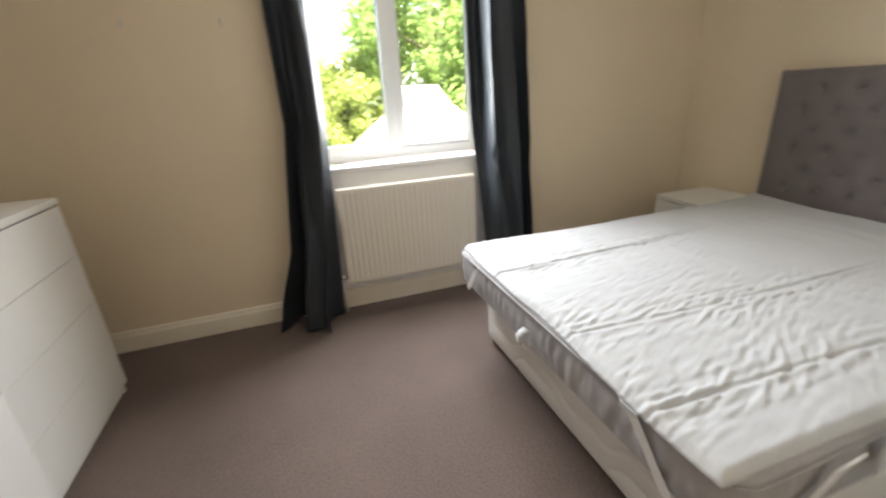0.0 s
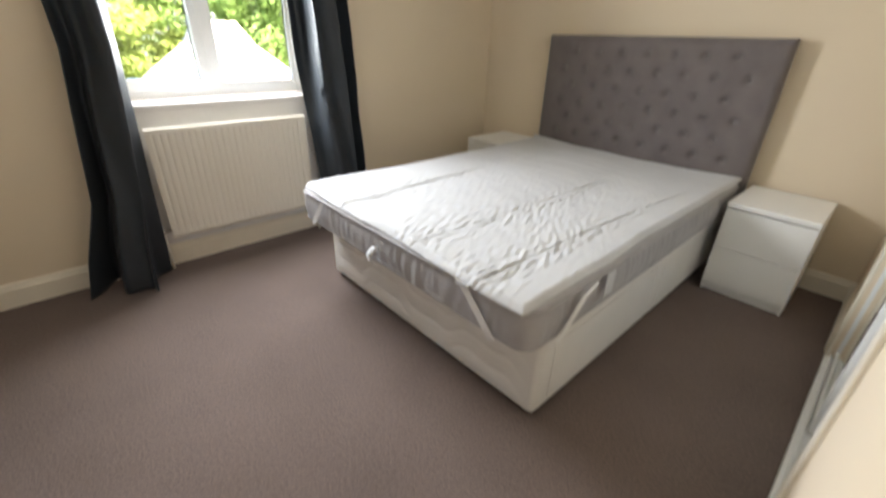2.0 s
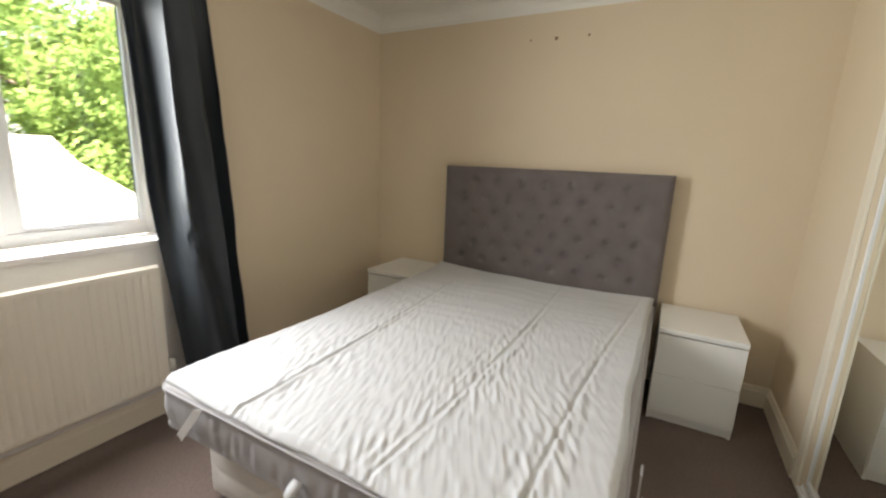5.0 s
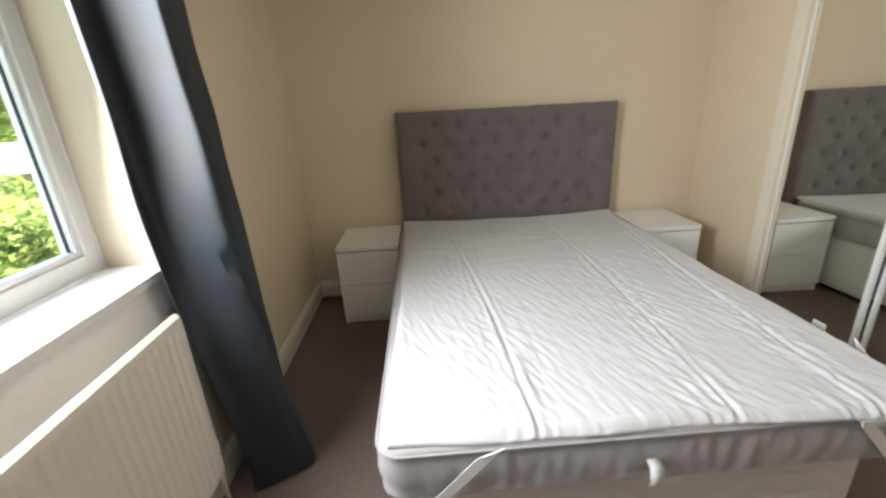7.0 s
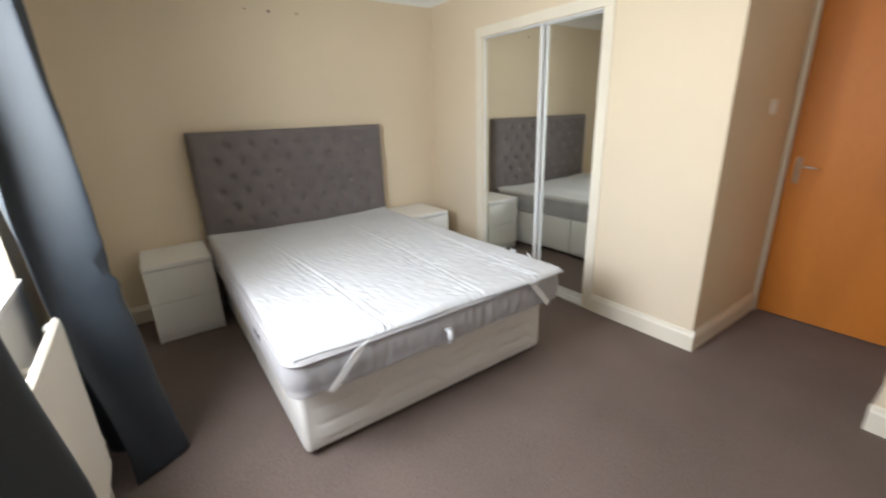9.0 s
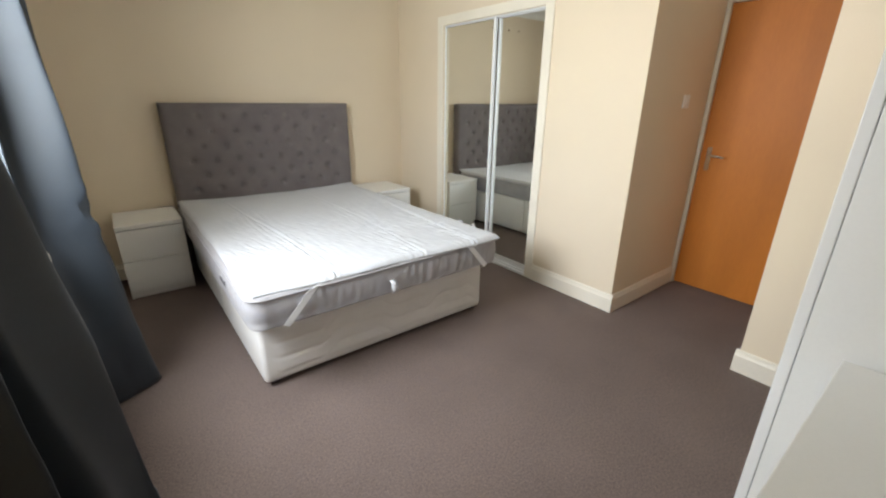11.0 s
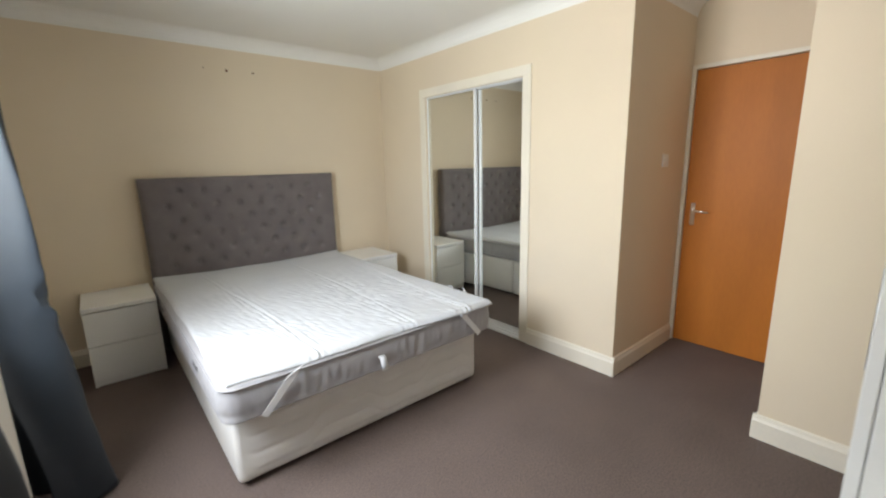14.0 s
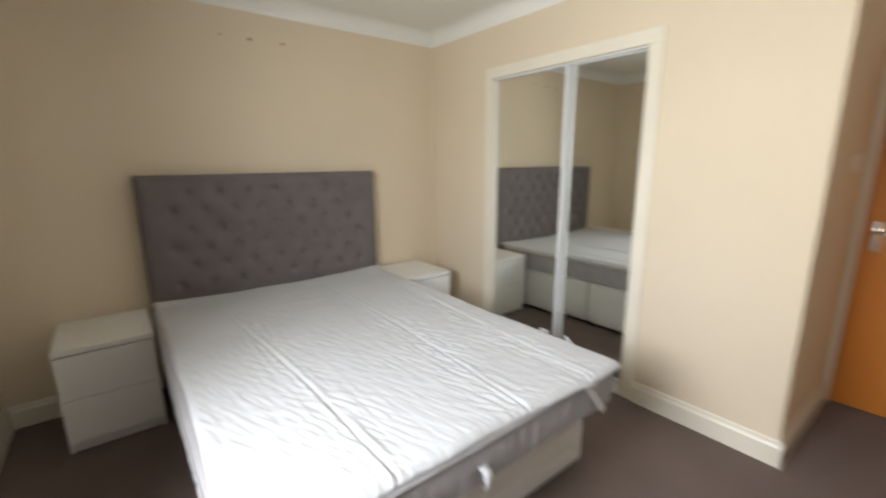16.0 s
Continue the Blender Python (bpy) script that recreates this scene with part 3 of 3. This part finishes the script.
    for j in range(ny + 1):
        line = []
        for i in range(nx + 1):
            u, v = i / nx * 2 - 1, j / ny * 2 - 1
            # wavering hem, pulled out to points at the corners
            ex = w / 2 + 0.010 * noise.noise(Vector((v * 3, u, 3.1))) - 0.012 * (1 - v * v) - 0.014 * (u > 0)
            ey = l / 2 + 0.012 * noise.noise(Vector((u * 3, v, 7.7))) + 0.018 * u * (v < 0) - 0.014 * (1 - u * u)
            x, y = u * ex, v * ey
            point = (abs(u) * abs(v)) ** 14
            point *= (-2.2 if u < 0 else -1.4) if v < 0 else 1
            x += 0.008 * point * math.copysign(1, u)
            y += 0.004 * point * math.copysign(1, v)
            # stitched channels along the bed, with slanting puckers between them
            z = 0.018
            off, lane = min((abs(x - c - 0.02 * math.sin(y * 2.1 + c * 9) - c * 0.10 * y), c) for c in (-0.40, 0.20, 0.60))
            seam = math.exp(-(off / 0.008) ** 2)
            near = math.exp(-(off / 0.10) ** 2)
            calm = 0.12 + 0.88 * min(1, max(0, 0.60 - v * 0.9))
            if x > 0.62:
                calm *= 0.45
            warp = noise.noise(Vector((x * 1.9, y * 1.7, 5.0)))
            slant = x * 58 + y * 23 + 4.0 * warp
            patch = 0.45 + 0.55 * noise.noise(Vector((x * 3.1, y * 2.6, 1.5))) + 0.75 * near
            z += calm * patch * 0.0056 * noise.noise(Vector((slant, y * 12 - x * 4, 0.0)))
            z += calm * 0.0018 * noise.noise(Vector((slant * 1.9, y * 10, 2.0)))
            z += near * calm * 0.0050 * noise.noise(Vector((x * 46 + 3 * warp, y * 4.5, 8.0)))
            z += (1 - calm) * 0.0035 * noise.noise(Vector((x * 2.5, y * 17 + 2 * warp, 6.0)))
            z += 0.0050 * math.exp(-((off - 0.014) / 0.009) ** 2) * (0.3 + calm) * (0.5 + 0.8 * noise.noise(Vector((lane, y * 3, 4.0))))
            z -= 0.0050 * seam * (0.4 + calm)
            z += 0.008 * noise.noise(Vector((x * 2.2, y * 2.0, 9.0)))
            edge = max(abs(u), abs(v))
            if edge > 0.965:
                z -= 0.026 * ((edge - 0.965) / 0.035) ** 2
            # the hem lifts where it meets the headboard
            if v > 0.93:
                z += 0.024 * ((v - 0.93) / 0.07) * (0.35 + abs(u) ** 3 + 0.5 * noise.noise(Vector((u * 2.3, 0.0, 2.2))))
            line.append(bm.verts.new((x, y, max(z, 0.0105 - 0.016 * max(0, (edge - 0.975) / 0.025)))))
        grid.append(line)
    for a, c in zip(grid, grid[1:]):
        for k in range(nx):
            bm.faces.new((a[k], a[k + 1], c[k + 1], c[k]))
    top = mesh_object("quilt", bm, COTTON, p, True)
    s = top.modifiers.new("thickness", "SOLIDIFY")
    s.thickness = 0.009
    # elastic straps across the two foot corners
    xm0, xm1, ym = 0.695 - 1.455, 2.215 - 1.455, -2.205 + 1.18
    def strap(points):
        bm = bmesh.new()
        prev = None
        for pt, across in points:
            pair = [bm.verts.new(Vector(pt) + Vector(across) * 0.016), bm.verts.new(Vector(pt) - Vector(across) * 0.016)]
            if prev:
                bm.faces.new((prev[0], prev[1], pair[1], pair[0]))
            prev = pair
        ob = mesh_object("strap", bm, ELASTIC, p)
        ob.modifiers.new("thickness", "SOLIDIFY").thickness = 0.002
    up = (0.6, 0, 0.8)
    for xs, sgn in ((xm0, 1), (xm1, -1)):
        strap([((xs + sgn * 0.30, ym - 0.030, 0.005), (0.8, 0, 0.4 * sgn)), ((xs + sgn * 0.26, ym - 0.022, -0.03), (0.8, 0, 0.55 * sgn * -1)),
               ((xs + sgn * 0.14, ym - 0.016, -0.165), (0.8, 0, 0.55 * sgn * -1))])
        if sgn > 0:
            continue
        strap([((xs - sgn * 0.030, ym + 0.30, 0.005), (0, 0.8, 0.4)), ((xs - sgn * 0.020, ym + 0.26, -0.03), (0, 0.8, -0.55)),
               ((xs - sgn * 0.014, ym + 0.14, -0.165), (0, 0.8, -0.55))])
    boxes("care_label", [((xm1 + 0.020, ym + 0.40, -0.085), (xm1 + 0.023, ym + 0.45, 0.004))], COTTON, p)
    boxes("care_label", [((xm1 - 0.30, ym - 0.035, -0.012), (xm1 - 0.24, ym - 0.032, 0.004))], COTTON, p)


build_bed()


def build_headboard():
    x0, x1, yb, yf, z1 = 0.700, 2.230, -0.022, -0.112, 1.338
    h = root("headboard", ((x0 + x1) / 2, yb, 0.0), "grey plush headboard with deep buttoned rows", "headboard")
    half, depth = (x1 - x0) / 2, yb - yf
    boxes("board", [((-half + 0.004, -depth + 0.028, 0.001), (half - 0.004, 0, z1 - 0.004))], VELVET, h, 0.012, True)
    spots = []
    for r in range(6):
        n = 8 - (r % 2 == 0)
        for k in range(n):
            spots.append(((k - (n - 1) / 2) * 0.172, 1.238 - 0.115 * r))
    bm = bmesh.new()
    nx, nz, zb = 190, 120, 0.42
    sp = np.array(spots)
    grid = []
    for j in range(nz + 1):
        line = []
        for i in range(nx + 1):
            x, z = -half + 2 * half * i / nx, zb + (z1 - zb) * j / nz
            d2 = ((sp - (x, z)) ** 2).sum(1)
            dent = 0.020 * np.exp(-d2 / 0.018 ** 2).sum() + 0.010 * np.exp(-d2 / 0.042 ** 2).sum()
            e = min(half - abs(x), z1 - z)
            rim = 0.036 * (1 - math.sqrt(max(0, 1 - (1 - min(e / 0.045, 1)) ** 2)))
            line.append(bm.verts.new((x, -depth + rim + dent * min(1, e / 0.05), z)))
        grid.append(line)
    for a, c in zip(grid, grid[1:]):
        for k in range(nx):
            bm.faces.new((a[k], a[k + 1], c[k + 1], c[k]))
    mesh_object("padded_front", bm, VELVET, h, True)
    bm = bmesh.new()
    bmesh.ops.create_uvsphere(bm, u_segments=12, v_segments=8, radius=0.011)
    for v in bm.verts:
        v.co = Vector((v.co.x, v.co.y * 0.5, v.co.z))
    first = mesh_object("button", bm, VELVET, h, True)
    first.location = (spots[0][0], -depth + 0.024, spots[0][1])
    for x, z in spots[1:]:
        ob = first.copy()
        scene.collection.objects.link(ob)
        ob.location = (x, -depth + 0.024, z)


build_headboard()


# ---- white drawer furniture ----
def drawer_unit(name, w, d, h, drawers, label, category, group=""):
    """A plain white unit with handleless drawers; its front faces -y, its base is at the middle of the back."""
    u = root(name, (0, 0, 0), label, category, group)
    t = 0.016
    boxes("carcass", [((-w / 2, -d + 0.022, 0), (-w / 2 + t, 0, h - 0.028)), ((w / 2 - t, -d + 0.022, 0), (w / 2, 0, h - 0.028)),
                      ((-w / 2 + t, -0.012, 0.01), (w / 2 - t, -0.002, h - 0.028)), ((-w / 2 + t, -d + 0.03, 0.001), (w / 2 - t, -d + 0.046, 0.055))], LAMINATE, u, 0.0015)
    boxes("top", [((-w / 2 - 0.001, -d, h - 0.0275), (w / 2 + 0.001, 0, h))], LAMINATE, u, 0.002)
    boxes("inner_face", [((-w / 2 + t, -d + 0.05, 0.056), (w / 2 - t, -d + 0.054, h - 0.03))], INSIDE, u)
    z0, z1 = 0.058, h - 0.034
    step = (z1 - z0) / drawers
    for k in range(drawers):
        bm = bmesh.new()
        add_box(bm, (-w / 2 + 0.001, -d + 0.003, z0 + k * step + 0.001), (w / 2 - 0.001, -d + 0.0205, z0 + (k + 1) * step - 0.002), 0.0012)
        mesh_object("drawer_front", bm, LAMINATE, u)
    return u


ns = drawer_unit("bedside_table", 0.40, 0.475, 0.545, 2, "plain white two-drawer bedside table beside the bed", "bedside table", "bedside tables")
ns.matrix_basis = pose(0.475, -0.019, 0)
copy_thing(ns, pose(2.457, -0.034, 0))
chest = drawer_unit("chest_of_drawers", 0.79, 0.47, 1.0, 4, "plain white four-drawer chest against the wall", "chest of drawers")
chest.matrix_basis = pose(0.828, -4.382, 0, 0, 0, 180)


def build_wardrobe():
    w = root("wardrobe", (1.878, -4.381, 0), "tall white two-door wardrobe with slim metal bar handles", "wardrobe")
    x0, x1, d, h = -0.633, 0.633, 0.526, 2.01
    t = 0.018
    boxes("carcass", [((x0, 0, 0), (x0 + t, d, h)), ((x1 - t, 0, 0), (x1, d, h)), ((x0 + t, 0, h - t), (x1 - t, d, h)),
                      ((x0 + t, 0, 0.06), (x1 - t, d, 0.06 + t)), ((x0 + t, 0.001, 0.08), (x1 - t, 0.006, h - t)), ((x0 + t, d - 0.04, 0), (x1 - t, d - 0.024, 0.06))], LAMINATE, w, 0.0015)
    for s in (-1, 1):
        a, b = sorted((s * 0.0015, s * (x1 - 0.001)))
        boxes("door", [((a, d + 0.0015, 0.055), (b, d + 0.0195, h - 0.002))], GLOSSY, w, 0.002)
        hx = s * 0.045
        bm = bmesh.new()
        add_tube(bm, [(hx, d + 0.038, 0.87), (hx, d + 0.038, 1.13)], 0.0055)
        for z in (0.88, 1.12):
            add_tube(bm, [(hx, d + 0.020, z), (hx, d + 0.038, z)], 0.005)
        mesh_object("handle", bm, ALUMINIUM, w, True)


build_wardrobe()

# ---- small fixings on the walls ----
for x, z, r in ((1.255, 2.18, 0.006), (1.425, 2.178, 0.011), (1.63, 2.18, 0.008)):
    f = root("wall_plug", (x, 0, z), "small brown plug set in the cream wall", "wall plug", "plugs above the bed")
    tube("plug", [(0, -0.0005, 0), (0, -0.006, 0)], [r, r * 0.7], PLUG, f, 10)
for y in (-3.613, -3.18):
    f = root("wall_hook", (0, y, 1.715), "small bare metal hook on the cream wall", "wall hook", "hooks on the window wall")
    tube("hook", [(0.0005, 0, 0.02), (0.008, 0, 0.015), (0.010, 0, -0.01), (0.016, 0, -0.02), (0.022, 0, -0.012)], 0.004, ALUMINIUM, f, 8)


# ---- outside ----
setting(boxes("ground", [((-400, -400, -3.2), (400, 400, -3.0))], GRASS), "green lawn below the window", "lawn")


def build_house(cx, cy, turn, label, half_x, half_y, eave, neck, ridge, top, skin, windows=()):
    h = root("neighbouring_house", (cx, cy, -3.0), label, "house")
    h.rotation_euler.z = radians(turn)
    boxes("wall", [((-half_x + 0.5, -half_y + 0.4, 0), (half_x - 0.5, half_y - 0.4, eave + 0.04))], skin, h)
    bm = bmesh.new()
    e = [bm.verts.new(v) for v in ((half_x, -half_y, eave), (half_x, half_y, eave), (-half_x, half_y, eave), (-half_x, -half_y, eave))]
    n = [bm.verts.new(v) for v in ((0.9, -top, neck), (0.9, top, neck), (-0.9, top, neck), (-0.9, -top, neck))]
    r = [bm.verts.new(v) for v in ((0.0, -top + 0.1, ridge), (0.0, top - 0.1, ridge))]
    for k in range(4):
        bm.faces.new((e[k], e[(k + 1) % 4], n[(k + 1) % 4], n[k]))
    bm.faces.new((n[0], n[1], r[1], r[0]))
    bm.faces.new((n[2], n[3], r[0], r[1]))
    bm.faces.new((n[1], n[2], r[1]))
    bm.faces.new((n[3], n[0], r[0]))
    bm.faces.new(e[::-1])
    mesh_object("roof", bm, ROOF, h)
    boxes("gutter", [((half_x - 0.1, -half_y - 0.05, eave - 0.1), (half_x + 0.05, half_y + 0.05, eave))], SEAL, h, 0.01)
    face = half_x - 0.5
    for y in windows:
        boxes("window_pane", [((face + 0.003, y - 0.66, 0.92), (face + 0.02, y + 0.66, 2.12))], DARK_PANE, h)
        boxes("window_frame", [((face + 0.002, y - 0.74, 0.84), (face + 0.07, y - 0.66, 2.2)), ((face + 0.002, y + 0.66, 0.84), (face + 0.07, y + 0.74, 2.2)),
                               ((face + 0.002, y - 0.66, 2.12), (face + 0.07, y + 0.66, 2.2)), ((face + 0.002, y - 0.66, 0.84), (face + 0.07, y + 0.66, 0.92)),
                               ((face + 0.021, y - 0.66, 1.70), (face + 0.06, y + 0.66, 1.77)), ((face + 0.021, y - 0.035, 1.77), (face + 0.06, y + 0.035, 2.12)),
                               ((face + 0.002, y - 0.82, 0.78), (face + 0.14, y + 0.82, 0.84))], UPVC, h, 0.004)


build_house(-10.5, 0.87, 0, "low house with a pale sunlit hipped roof", 2.6, 2.5, 2.3, 4.0, 4.55, 0.66, BRICK)
build_house(-19.0, 17.0, -42, "long low cream building with white-framed windows and pale roof", 3.5, 5.0, 2.6, 3.5, 3.75, 3.0, RENDER, (-3.0, -0.8, 1.5, 3.6))


def build_tree(x, y, height, spread, seed, mat, leaves=22000, label="leafy broadleaf tree in full summer leaf", name="tree", group="trees outside the window"):
    rng = random.Random(seed)
    t = root(name, (x, y, -3.0), label, name, group)
    girth = height / 8
    bm = bmesh.new()
    add_tube(bm, [(0, 0, 0), (0.1, 0.05, height * 0.3), (0.0, 0.15, height * 0.6), (0.1, 0.1, height * 0.85)], [0.25 * girth, 0.19 * girth, 0.12 * girth, 0.04 * girth], 8)
    tips = []
    for k in range(14):
        a, z = rng.uniform(0, 6.28), height * rng.uniform(0.16, 0.75)
        reach = spread * rng.uniform(0.5, 0.95)
        tip = Vector((math.cos(a) * reach, math.sin(a) * reach, z + height * rng.uniform(0.08, 0.24)))
        add_tube(bm, [(0.05, 0.08, z), tuple(tip * 0.5 + Vector((0, 0, z * 0.5))), tuple(tip)], [0.07 * girth, 0.04 * girth, 0.012 * girth], 6)
        tips.append(tip)
    mesh_object("trunk", bm, BARK, t, True)
    centres = []
    for k in range(60):
        tip = rng.choice(tips)
        centres.append((tip + Vector((rng.gauss(0, 0.2 * spread), rng.gauss(0, 0.2 * spread), rng.gauss(0, 0.2 * spread))), spread * rng.uniform(0.16, 0.36)))
    for k in range(22):
        centres.append((Vector((rng.gauss(0, spread * 0.35), rng.gauss(0, spread * 0.35), height * rng.uniform(0.5, 1.0))), spread * rng.uniform(0.16, 0.34)))
    verts, faces = [], []
    for k in range(leaves):
        c, rad = centres[rng.randrange(len(centres))]
        d = Vector((rng.gauss(0, 1), rng.gauss(0, 1), rng.gauss(0, 1))).normalized()
        p = c + d * rad * rng.uniform(0.55, 1.05)
        a = (d + Vector((rng.uniform(-1, 1), rng.uniform(-1, 1), rng.uniform(-1, 1)))).normalized()
        s = a.orthogonal().normalized()
        q = a.cross(s)
        size = rng.uniform(0.045, 0.085) * min(1.0, 0.45 + girth * 0.55) * 2
        i = len(verts)
        verts += [tuple(p - s * size), tuple(p + q * size * 0.5), tuple(p + s * size), tuple(p - q * size * 0.5)]
        faces.append((i, i + 1, i + 2, i + 3))
    me = bpy.data.meshes.new("foliage")
    me.from_pydata(verts, [], faces)
    me.materials.append(mat)
    ob = new("foliage", me)
    ob.parent = t
    ob["kind"] = "stuff"


for k, (x, y, hh, sp) in enumerate(((-17, -8.5, 4.4, 2.6), (-18, -4.5, 4.8, 2.8), (-19, -0.6, 6.2, 3.0), (-18, 3.6, 9.5, 3.6), (-17, 8.0, 9.0, 3.2), (-24.0, 22.0, 9.0, 3.6),
                                    (-6.9, 15.4, 7.5, 2.8), (-6.0, 17.5, 8.5, 3.4), (-4.6, 9.8, 5.5, 2.4), (-21, 8.0, 11.0, 4.0), (-12.0, -6.5, 4.4, 2.2), (-3.0, 19.0, 8.0, 3.2))):
    build_tree(x, y, hh, sp, k + 3, LEAVES[k % 2])

# low shrubs below the window
for k, (x, y, hh, sp) in enumerate(((-7.5, 6.2, 2.6, 1.5), (-11.2, 7.2, 3.0, 1.7), (-6.2, 8.2, 2.0, 1.3), (-13.2, 8.8, 3.1, 1.8), (-14.2, 10.8, 2.9, 1.6), (-4.9, 6.6, 2.4, 1.4))):
    build_tree(x, y, hh, sp, k + 40, LEAVES[(k + 1) % 2], 9000, "dense leafy green garden shrub", "shrub", "garden shrubs")
